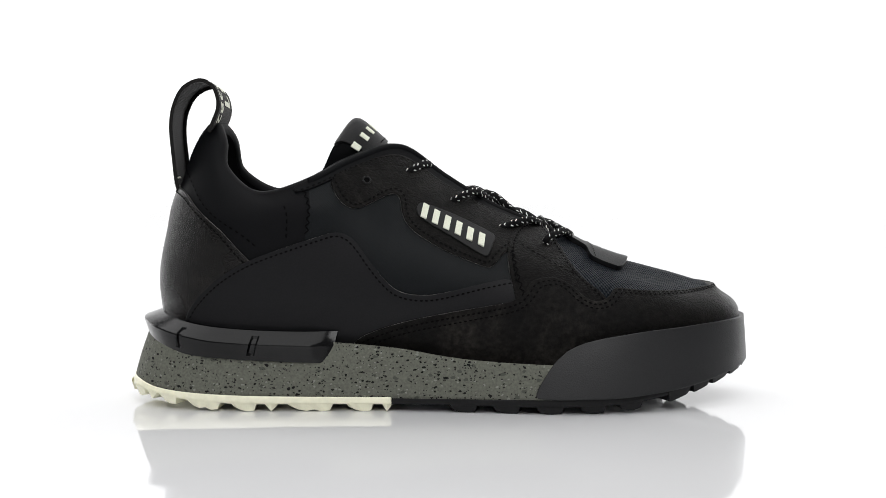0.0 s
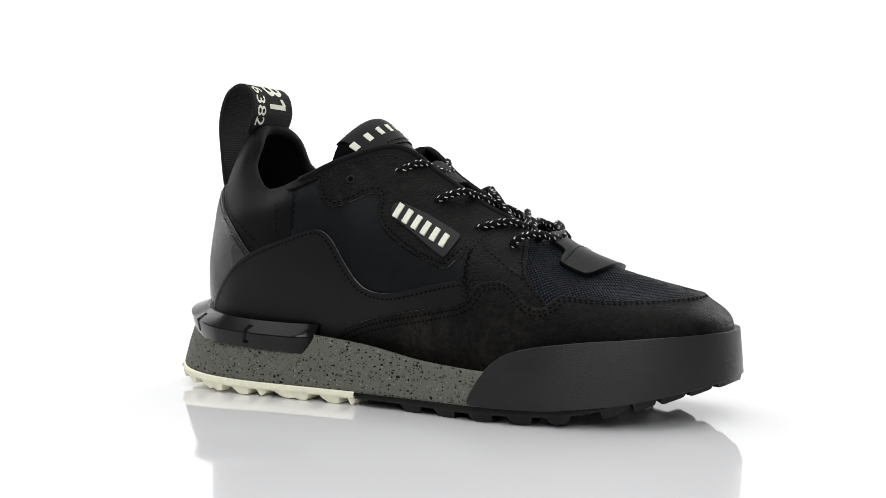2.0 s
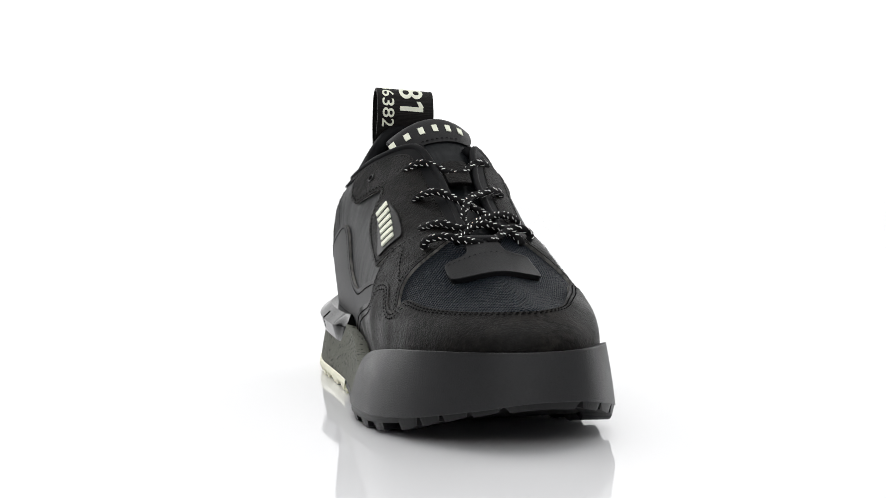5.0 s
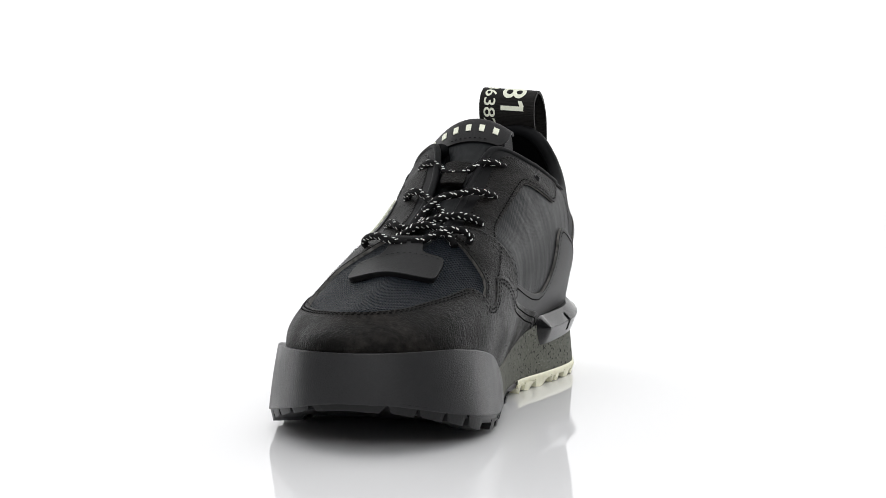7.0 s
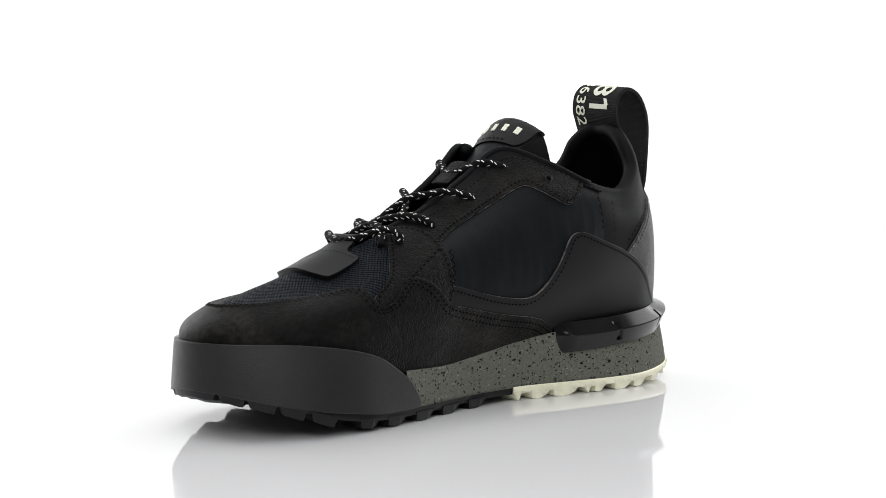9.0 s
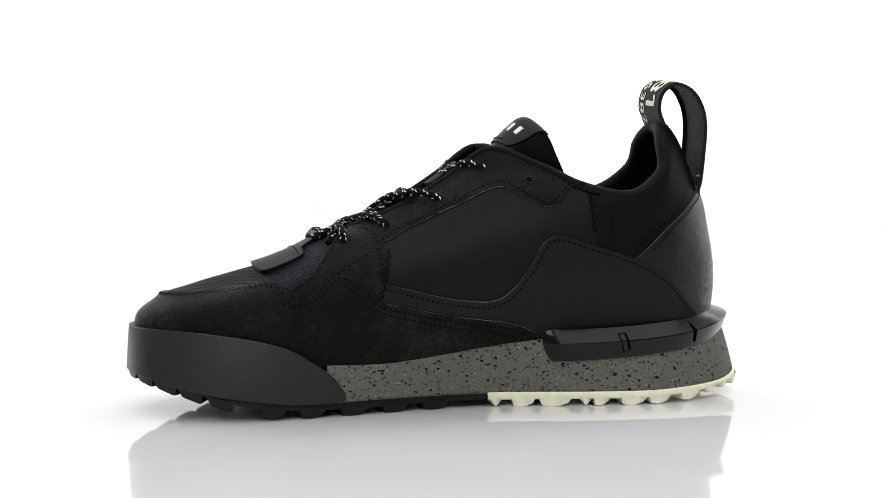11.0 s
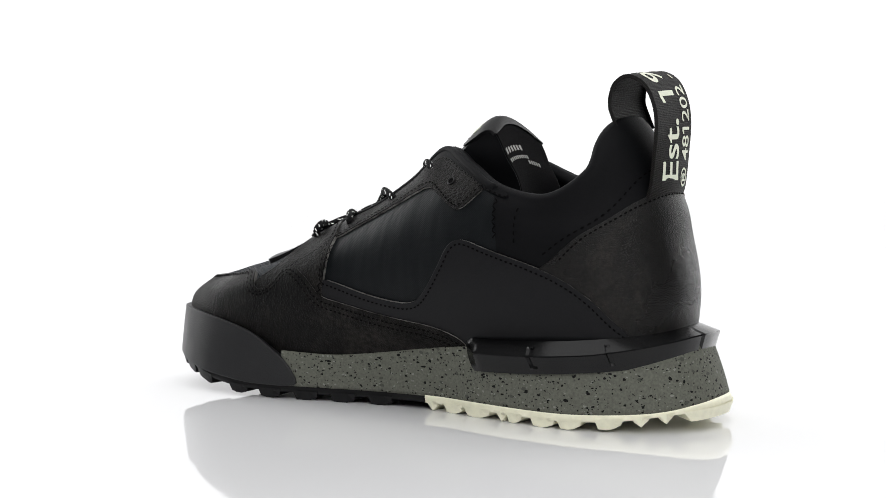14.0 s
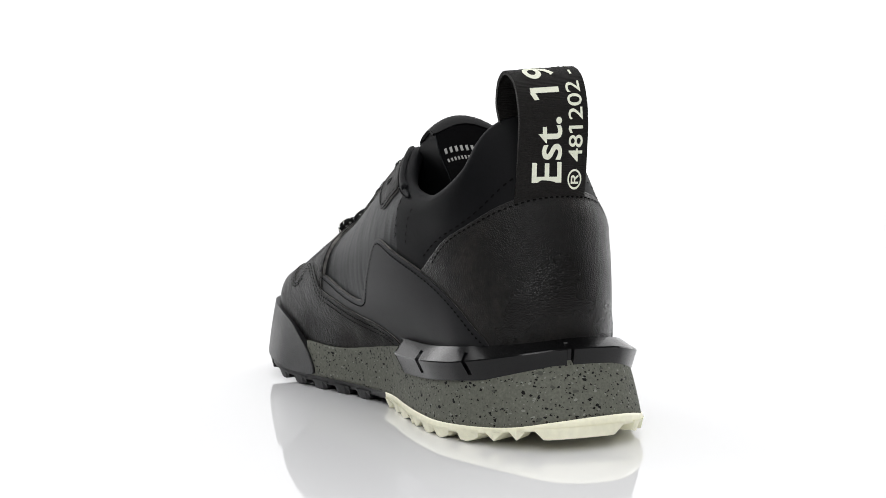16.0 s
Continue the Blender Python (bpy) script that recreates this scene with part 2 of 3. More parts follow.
def part(name, mesh, mat, parent, label="", smooth=True):
    """Links a mesh (or bmesh) as one object under its thing."""
    if isinstance(mesh, bmesh.types.BMesh):
        data = bpy.data.meshes.new(name)
        mesh.to_mesh(data)
        mesh.free()
        mesh = data
    if not mesh.materials:
        mesh.materials.append(mat)
    if smooth:
        mesh.shade_smooth()
    ob = new(name, mesh)
    ob.parent = parent
    return tagged(ob, label)


def from_arrays(name, verts, faces):
    data = bpy.data.meshes.new(name)
    data.from_pydata([tuple(v) for v in np.asarray(verts) * MM], [], [tuple(int(i) for i in f) for f in faces])
    data.update()
    return data


def rounded(points, times=2, closed=True):
    p = np.array(points, float)
    for _ in range(times):
        q = np.roll(p, -1, 0)
        r = np.stack([p * .75 + q * .25, p * .25 + q * .75], 1).reshape(-1, 2)
        p = r if closed else np.concatenate([p[:1], r[1:-3], p[-1:]])
    return p


def corners(points, r, unit=(1, 1)):
    """An outline whose corners are cut back by r millimetres, so that rounding keeps them tight."""
    p = np.array(points, float) * unit
    out = []
    for i in range(len(p)):
        for q in (p[i - 1], p[(i + 1) % len(p)]):
            d = q - p[i]
            out.append(p[i] + d * min(r / max(np.linalg.norm(d), 1e-9), .33))
    return np.array(out) / unit


def panel(name, fn, outline, unit, mat, parent, out=1.2, thick=2.0, step=3.0, rim=0.7, times=2, label="", flip=1, edge_mat=None):
    """A sheet cut to an outline on a surface fn(a, b), lifted off it, with a turned-down rim; edge_mat is the cut edge's own material."""
    ua, ub = unit
    bm = bmesh.new()
    pts = rounded(outline, times) if times else np.array(outline, float)
    face = bm.faces.new([bm.verts.new((a * ua, b * ub, 0)) for a, b in pts])
    bmesh.ops.inset_individual(bm, faces=[face], thickness=rim, use_even_offset=True)
    bmesh.ops.inset_individual(bm, faces=[face], thickness=min(.5, rim), use_even_offset=True)
    lo, hi = pts.min(0) * (ua, ub), pts.max(0) * (ua, ub)
    for axis in (0, 1):
        no = Vector((1, 0, 0)) if axis == 0 else Vector((0, 1, 0))
        k = math.floor(lo[axis] / step) * step + step + 0.013
        while k < hi[axis]:
            bmesh.ops.bisect_plane(bm, geom=bm.verts[:] + bm.edges[:] + bm.faces[:], plane_co=no * k, plane_no=no, dist=1e-5)
            k += step
    height = {v: out for v in bm.verts}
    edge = [e for e in bm.edges if e.is_boundary]
    for e in edge:
        for v in e.verts:
            height[v] = out - rim * .7
    made = bmesh.ops.extrude_edge_only(bm, edges=edge)["geom"]
    for v in made:
        if isinstance(v, bmesh.types.BMVert):
            height[v] = out - thick
        elif edge_mat and isinstance(v, bmesh.types.BMFace):
            v.material_index = 1
    vs = bm.verts[:]
    co = np.array([v.co[:2] for v in vs]) / (ua, ub)
    p = fn(co[:, 0], co[:, 1])
    n = normals(fn, co[:, 0], co[:, 1]) * flip
    p = p + n * np.array([height[v] for v in vs])[:, None]
    for v, q in zip(vs, p):
        v.co = q * MM
    bmesh.ops.recalc_face_normals(bm, faces=bm.faces[:])
    ob = part(name, bm, mat, parent, label)
    if edge_mat:
        ob.data.materials.append(edge_mat)
    return ob


def sheet(name, fn, a0, a1, b0, b1, na, nb, mat, parent, out=0.0, label="", flip=1):
    """A plain patch of a surface."""
    a, b = np.meshgrid(np.linspace(a0, a1, na), np.linspace(b0, b1, nb), indexing="ij")
    a, b = a.ravel(), b.ravel()
    p = fn(a, b) + normals(fn, a, b) * out * flip
    f = [(i * nb + j, (i + 1) * nb + j, (i + 1) * nb + j + 1, i * nb + j + 1) for i in range(na - 1) for j in range(nb - 1)]
    return part(name, from_arrays(name, p, f), mat, parent, label)


def along(fn, line, unit, spacing, inset=0.0):
    """Even places along a line on a surface, pushed aside by inset millimetres: places and headings in (a, b)."""
    p = rounded(line, 2, False) * unit
    t = np.gradient(p, axis=0)
    t /= np.maximum(np.linalg.norm(t, axis=1), 1e-9)[:, None]
    p = p + np.stack([-t[:, 1], t[:, 0]], 1) * inset
    w = fn(p[:, 0] / unit[0], p[:, 1] / unit[1])
    d = np.concatenate([[0], np.cumsum(np.linalg.norm(np.diff(w, axis=0), axis=1))])
    s = np.arange(spacing / 2, d[-1], spacing)
    at = np.stack([np.interp(s, d, p[:, k]) for k in (0, 1)], 1)
    ah = np.stack([np.interp(s + .2, d, p[:, k]) for k in (0, 1)], 1)
    return at / unit, ah / unit


def stitches(parent, fn, line, unit, out, inset=0.0, spacing=3.0, length=1.6, width=0.72, mat=None, name="stitching", flip=1, slant=0.0):
    """A row of short raised threads."""
    at, ah = along(fn, line, unit, spacing, inset)
    p, q = fn(at[:, 0], at[:, 1]), fn(ah[:, 0], ah[:, 1])
    n = normals(fn, at[:, 0], at[:, 1]) * flip
    t = q - p
    t /= np.maximum(np.linalg.norm(t, axis=1), 1e-9)[:, None]
    s = np.cross(n, t)
    if slant:
        sign = np.where(np.arange(len(t)) % 2, 1, -1)[:, None] * slant
        t = t * (1 - abs(slant)) + s * sign
        t /= np.linalg.norm(t, axis=1)[:, None]
        s = np.cross(n, t)
    verts, faces = [], []
    for k in range(len(p)):
        b = len(verts)
        for i, w, h in ((-1, .5, -.1), (-.5, 1, .3), (.5, 1, .3), (1, .5, -.1)):
            for j in (-1, 1):
                verts.append(p[k] + t[k] * i * length / 2 + s[k] * j * w * width / 2 + n[k] * (out + h))
        faces += [(b + 2*i, b + 2*i + 1, b + 2*i + 3, b + 2*i + 2) for i in range(3)]
    return tagged(part(name, from_arrays(name, verts, faces), mat or THREAD, parent), kind="stuff")


def tube(name, path, radius, mat, parent, sides=10, label="", flat=1.0, close=False):
    """A round cord along a path in millimetres; radius may be a list."""
    p = np.array(path, float)
    n = len(p)
    t = np.gradient(p, axis=0)
    t /= np.maximum(np.linalg.norm(t, axis=1), 1e-9)[:, None]
    up = np.array([0.0, 0.0, 1.0])
    r = np.broadcast_to(radius, n)
    verts = []
    for k in range(n):
        s = np.cross(t[k], up if abs(t[k][2]) < .95 else (1, 0, 0))
        s /= np.linalg.norm(s)
        u = np.cross(s, t[k])
        for j in range(sides):
            a = 2 * math.pi * j / sides
            verts.append(p[k] + (s * math.cos(a) + u * math.sin(a) * flat) * r[k])
    faces = [(k*sides + j, k*sides + (j+1) % sides, (k+1)*sides + (j+1) % sides, (k+1)*sides + j) for k in range(n-1) for j in range(sides)]
    faces += [tuple(range(sides))[::-1], tuple((n-1)*sides + j for j in range(sides))]
    return part(name, from_arrays(name, verts, faces), mat, parent, label)


def spline(points, count):
    """A smooth path through points."""
    p = np.array(points, float)
    p = np.concatenate([2*p[:1] - p[1:2], p, 2*p[-1:] - p[-2:-1]])
    x = np.linspace(0, len(points) - 1 - 1e-6, count)
    i = np.floor(x).astype(int)
    w = catmull(x - i)
    return sum(w[:, k][:, None] * p[i + k] for k in range(4))


# ---- the setting ----
bm = bmesh.new()
bmesh.ops.create_grid(bm, x_segments=2, y_segments=2, size=3.0)
table = tagged(part("floor", bm, TABLE, None, "glossy white acrylic table top", False), kind="structure", category="table top")

# backdrop emits light itself instead of being lit; mirrored, it whitens the far table
GLOW = bpy.data.materials.new("glowing_white_backdrop")
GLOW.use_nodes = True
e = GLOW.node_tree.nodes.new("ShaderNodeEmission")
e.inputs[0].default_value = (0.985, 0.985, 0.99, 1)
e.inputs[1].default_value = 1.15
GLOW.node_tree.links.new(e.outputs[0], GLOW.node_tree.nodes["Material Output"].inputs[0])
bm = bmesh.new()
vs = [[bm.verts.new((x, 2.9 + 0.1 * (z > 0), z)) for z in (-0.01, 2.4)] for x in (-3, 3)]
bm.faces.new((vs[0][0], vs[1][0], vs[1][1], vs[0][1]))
tagged(part("backdrop", bm, GLOW, None, "plain white studio backdrop that glows by itself", False), kind="structure", category="backdrop")

# ---- the shoe: upper ----
shoe = tagged(new("sneaker"), "black nubuck trainer with speckled foam midsole on a white table", "shoe")
CV = np.array((18.0, 22.0))

# base skins, butted at the seams
sheet("collar", upper, -5, 5, 0, 4, 81, 49, NEOPRENE, shoe, label="padded black neoprene collar")
sheet("quarter", upper, 5, 10.4, 0, 4, 55, 49, NYLON, shoe, label="dark nylon quarter, outer side")
sheet("quarter", upper, 21.6, 27, 0, 4, 55, 49, NYLON, shoe, label="dark nylon quarter, inner side")
sheet("vamp", upper, 10.4, 21.6, 0, 4, 113, 61, MESH, shoe, label="navy-black woven mesh vamp")

# lining inside the collar and throat
sheet("lining", upper, -9, 9, 1.0, 4, 121, 37, LINING, shoe, out=-8, label="black textile lining")
cs = np.linspace(-7, 7, 113)
rim = upper(cs, np.full(113, 3.97)) - normals(upper, cs, np.full(113, 3.95)) * 3.9
tube("collar_roll", rim, 3.95, NEOPRENE, shoe, 12, "padded collar edge")

OVER_L = [(1.98, 0), (2.02, .22), (2.22, .46), (2.66, .82), (3.18, 1.18), (3.74, 1.48), (4.58, 1.81), (5.26, 2.08), (5.58, 2.2), (5.86, 2.17), (6.14, 1.96), (6.46, 1.54), (6.74, 1.24),
          (6.98, 1.09), (7.34, 1.05), (7.78, 1.09), (8.66, 1.33), (9.6, 1.59), (9.6, .8), (8.06, .6), (6.9, .4), (6.1, 0)]
OVER_M = [(30.02, 0), (29.9, .28), (29.46, .55), (29.02, .91), (28.46, 1.27), (27.74, 1.57), (26.86, 1.87), (26.3, 2.1), (26.06, 2.11), (25.82, 1.99), (25.58, 1.57), (25.26, 1.18), (25.02, 1.0),
          (24.78, .95), (24.46, .97), (23.78, 1.09), (23.06, 1.3), (22.3, 1.56), (22.3, .8), (23.34, .6), (24.46, .5), (25.9, 0)]
COUNTER = [(-2.3, 0), (-2.3, .4), (-3.5, 1.1), (-4.3, 1.4), (-3.74, 1.72), (-2.94, 2.35), (-2.02, 2.83), (-1.2, 3.0), (-.4, 3.08), (.4, 3.08), (1.2, 3.05), (1.75, 2.95), (2.66, 2.47), (3.66, 1.6), (4.1, 1.35), (3.4, 1.1), (2.3, .4), (2.3, 0)]
GUARD = [(5.9, 0), (5.98, .25), (6.66, .49), (7.34, .67), (8.06, .82), (8.86, .97), (9.42, 1.09), (9.66, 1.33), (9.78, 1.51), (9.98, 1.62), (10.34, 1.72), (10.62, 1.6), (10.86, 1.27), (11.1, 1.19), (11.38, 1.3), (11.62, 1.6), (11.8, 1.7),
         (12.42, 1.68), (13.18, 1.83), (14.1, 2.1), (14.9, 2.38), (15.8, 2.58), (16.9, 2.56), (17.66, 2.46), (18.42, 2.5), (19.4, 2.36), (19.98, 2.3), (20.22, 1.9), (20.46, 1.51), (20.7, 1.39), (20.94, 1.48), (21.1, 1.81), (21.3, 1.99), (21.54, 1.96), (21.86, 1.72), (22.22, 1.39),
         (22.46, 1.12), (23.1, .97), (23.78, .82), (24.46, .7), (25.38, .55), (26.0, .3), (26.0, 0)]
STAY_L = [(5.42, 3.73), (5.58, 3.16), (5.78, 2.86), (6.06, 2.74), (6.38, 2.86), (6.82, 3.04), (7.02, 2.98), (7.06, 2.68), (7.18, 2.41), (7.46, 2.2), (7.98, 1.96), (8.46, 1.81), (8.9, 1.69), (9.06, 1.75), (9.34, 2.14), (9.6, 2.4), (9.9, 2.9), (9.9, 3.66),
          (9.2, 3.66), (8.54, 3.64), (7.94, 3.7), (7.42, 3.76), (6.9, 3.8), (6.54, 3.8), (6.02, 3.8)]
STAY_M = [(26.74, 3.73), (26.5, 3.22), (26.22, 2.86), (25.98, 2.77), (25.74, 2.89), (25.3, 3.1), (25.06, 3.19), (24.82, 3.16), (24.22, 3.07), (23.46, 2.95), (22.86, 2.85), (22.4, 2.6), (22.1, 2.9), (22.1, 3.66), (22.8, 3.66), (23.5, 3.66), (24.1, 3.7), (24.6, 3.76), (25.1, 3.8), (25.5, 3.8), (26.2, 3.8)]
LACE_L = [(9.42, .9), (9.38, 1.45), (9.38, 1.99), (9.5, 2.59), (9.78, 3.2), (10.05, 3.75), (10.3, 3.85), (10.5, 3.3), (10.66, 2.86), (10.78, 2.32), (10.98, 1.81), (11.4, 1.36), (11.3, .9), (10.38, .9)]
LACE_M = [(22.5, .9), (22.5, 1.54), (22.42, 2.14), (22.38, 2.74), (22.2, 3.3), (21.98, 3.78), (21.7, 3.85), (21.45, 3.4), (21.2, 2.9), (21.0, 2.5), (20.8, 2.1), (20.3, 1.8), (20.5, 1.1), (21.62, .9)]


def panel_stitch(p, line, rows=((1.6, 1),), out=1.25, spacing=2.6, side=1):
    for d, _ in rows:
        stitches(p, upper, line, CV, out, d * side, spacing)


p = panel("heel_counter", upper, COUNTER, CV, CRACKED, shoe, 1.1, rim=.42, edge_mat=EDGE, label="creased black nubuck heel counter")
panel_stitch(p, COUNTER[4:15], ((-2.2, 1),), 1.15)
p = panel("overlay_panel", upper, OVER_L, CV, SMOOTH, shoe, 1.5, rim=.34, edge_mat=EDGE, label="matt black synthetic overlay")
panel_stitch(p, OVER_L[1:18], ((-2.0, 1),), 1.5)
p = panel("overlay_panel", upper, OVER_M, CV, SMOOTH, shoe, 1.5, rim=.34, edge_mat=EDGE, label="matt black synthetic overlay")
panel_stitch(p, OVER_M[1:18], ((2.0, 1),), 1.5)
p = panel("eyestay", upper, STAY_L, CV, SUEDE, shoe, 1.2, rim=.42, edge_mat=EDGE, label="black nubuck eyestay")
panel_stitch(p, STAY_L[0:16], ((1.9, 1),), 1.25)
p = panel("eyestay", upper, STAY_M, CV, SUEDE, shoe, 1.2, rim=.42, edge_mat=EDGE, label="black nubuck eyestay")
panel_stitch(p, STAY_M[0:12], ((-1.9, 1),), 1.25)
p = panel("lace_panel", upper, LACE_L, CV, SUEDE, shoe, 1.9, 2.2, rim=.42, edge_mat=EDGE, label="black nubuck lace panel")
panel_stitch(p, LACE_L[1:7], ((-1.8, 1),), 1.9)
panel_stitch(p, LACE_L[6:13], ((-1.8, 1),), 1.9)
p = panel("lace_panel", upper, LACE_M, CV, SUEDE, shoe, 1.9, 2.2, rim=.42, edge_mat=EDGE, label="black nubuck lace panel")
panel_stitch(p, LACE_M[1:7], ((1.8, 1),), 1.9)
panel_stitch(p, LACE_M[6:13], ((1.8, 1),), 1.9)
p = panel("toe_guard", upper, GUARD, CV, GUARD_LEATHER, shoe, 2.3, 2.6, rim=.42, edge_mat=EDGE, label="scuffed black nubuck toe guard")
panel_stitch(p, GUARD[1:42], ((-1.8, 1), (-3.8, 1)), 2.3)

# ---- the sole ----
WZ = np.array((18.0, 1.0))


def band(name, fn, cs, low, high, mat, parent, out=0.0, label="", nb=7):
    """A closed or open band on the sole's wall between two height curves."""
    low, high = np.asarray(low), np.asarray(high)
    t = np.linspace(0, 1, nb)
    a = np.repeat(cs, nb)
    b = (low[:, None] * (1 - t) + high[:, None] * t).ravel()
    p = fn(a, b) + normals(fn, a, b) * out
    inner = fn(a, b) - normals(fn, a, b) * 6
    n = len(cs)
    f = [(i*nb + j, (i+1)*nb + j, (i+1)*nb + j + 1, i*nb + j + 1) for i in range(n-1) for j in range(nb-1)]
    m = n * nb
    f += [(i*nb, i*nb + m, (i+1)*nb + m, (i+1)*nb) for i in range(n-1)]
    f += [(i*nb + nb-1, (i+1)*nb + nb-1, (i+1)*nb + nb-1 + m, i*nb + nb-1 + m) for i in range(n-1)]
    return part(name, from_arrays(name, np.concatenate([p, inner]), f), mat, parent, label)


MC = np.linspace(-10.6, 10.6, 170)
ML = row([-10.6, -8, -6, -4, -2, -1, 0, 1, 2, 4, 6, 8, 10.6], [7, 7, 6.8, 6.8, 9.2, 12, 13.5, 13, 10, 7.4, 6.6, 6.6, 7.2], MC)
MH = row([-10.6, -9.3, -8.2, -7, -6, -3, 0, 3, 6, 7, 8.2, 10.6], [25, 24.6, 27.6, 31.6, 34, 36, 38, 36, 33, 30.8, 26.4, 23], MC)
band("midsole", wall, MC, ML, MH, FOAM, shoe, .8, "speckled grey-green foam midsole", 13)
RAND = [(9.74, 6.8), (10.1, 23.2), (10.3, 28.5), (10.5, 32), (10.9, 35.2), (11.5, 37.2), (12.18, 39.2), (13.58, 41.6), (14.94, 42.8), (16, 43), (17.06, 43), (18.46, 42.4), (19.5, 39.6), (20.24, 36.2), (20.76, 32.4), (21.12, 26.6), (21.5, 20.4), (21.82, 6.8),
        (20.6, 7.2), (19.22, 11.5), (18, 16.5), (17, 21), (16, 22), (15.38, 21), (14, 15.5), (12.78, 10.4), (11.54, 7.4)]
panel("toe_bumper", wall, corners(RAND, 3.0, WZ), WZ, BUMPER, shoe, 2.0, 6, step=3, rim=.5, times=1, label="charcoal grained rubber toe bumper")


def clip_surface(c, v):
    """The heel clip: v 0 lower edge, 1 lip, 2 top of the bevel, 3 upper edge against the shoe."""
    c, v = np.atleast_1d(np.asarray(c, float)), np.atleast_1d(np.asarray(v, float))
    low = row([-6.2, -5, -3, -1.3, 0, 1.3, 3, 5, 6.2], [22.4, 23.6, 27.6, 30.8, 31.6, 30.2, 26.8, 24.2, 23], c)
    top = row([-6.2, -5, -3, -1.3, 0, 1.3, 3, 5, 6.2], [38.6, 38.8, 42, 45.6, 47, 45.4, 41.2, 38.8, 39.2], c)
    back = np.clip((3.2 - abs(c)) / 2.4, 0, 1)
    f1, f2 = .54 + .2 * back, .58 + .2 * back
    f = np.where(v < 1, f1 * v, np.where(v < 2, f1 + (f2 - f1) * (v - 1), f2 + (1 - f2) * (v - 2)))
    push = np.interp(v, [0, 1, 2, 3, 4], [2.0, 6.2, 6.2, 1.6, -6]) - back * np.interp(v, [0, 1, 2, 3, 4], [4.6, 0, 0, 4.2, 0])
    f = np.minimum(f, 1)
    fade = np.clip(np.minimum((5.76 - c) / .45, (c + 6.15) / .3), .12, 1)
    z = low + (top - low) * f
    at = wall(c, z)
    n = normals(wall, c, np.full(len(c), 30.0))
    n[:, 2] = 0
    return at + n * (push * fade)[:, None]


def clip_mesh():
    """The clip's band with narrow slots cut into its lip."""
    slots = (-4.5, -2.82, -.38, 2.42, 4.15)
    cs = sorted(set(np.round(np.linspace(-6.15, 5.76, 110), 3)) | {round(s + d, 3) for s in slots for d in (-.085, -.045, 0, .045, .085)})
    cs = np.array(cs)
    vs_ = np.array([0, .06, .3, .45, .7, .93, 1.0, 1.5, 2.0, 2.2, 2.4, 2.6, 2.95, 3.0, 3.06, 4.0])
    a, b = np.repeat(cs, len(vs_)), np.tile(vs_, len(cs))
    p = clip_surface(a, b)
    n = normals(wall, a, np.full(len(a), 30.0))
    n[:, 2] = 0
    deep = np.array([min(abs(c - s) for s in slots) < .05 for c in a]) & (b > .4) & (b < 2.5)
    p = p - n * (deep * 1.5)[:, None]
    inner = p - n * np.where(b > 3.5, 1, 8)[:, None]
    k, m = len(vs_), len(p)
    f = [(i*k + j, (i+1)*k + j, (i+1)*k + j+1, i*k + j+1) for i in range(len(cs)-1) for j in range(k-1)]
    f += [(i*k, i*k + m, (i+1)*k + m, (i+1)*k) for i in range(len(cs)-1)]
    f += [(i*k + k-1, (i+1)*k + k-1, (i+1)*k + k-1 + m, i*k + k-1 + m) for i in range(len(cs)-1)]
    for i in (0, len(cs)-1):
        f += [(i*k + j, i*k + j+1, i*k + j+1 + m, i*k + j + m) for j in range(k-1)]
    return from_arrays("heel_clip", np.concatenate([p, inner]), f)


ob = part("heel_clip", clip_mesh(), PLASTIC, shoe, "glossy black plastic heel clip with slots")
ob.data.set_sharp_from_angle(angle=radians(28))


# ---- outsole: cream heel half, black forefoot half, with lugs ----
def tread(x):
    """Height of the lug tips: the heel and the toe lift off the table."""
    return row([-160, -145, -125, -105, -60, 0, 60, 85, 105, 130, 145, 160], [6, 4.5, 1.7, .4, 0, 0, 0, .8, 3.2, 10, 14.6, 19.5], np.asarray(x, float))


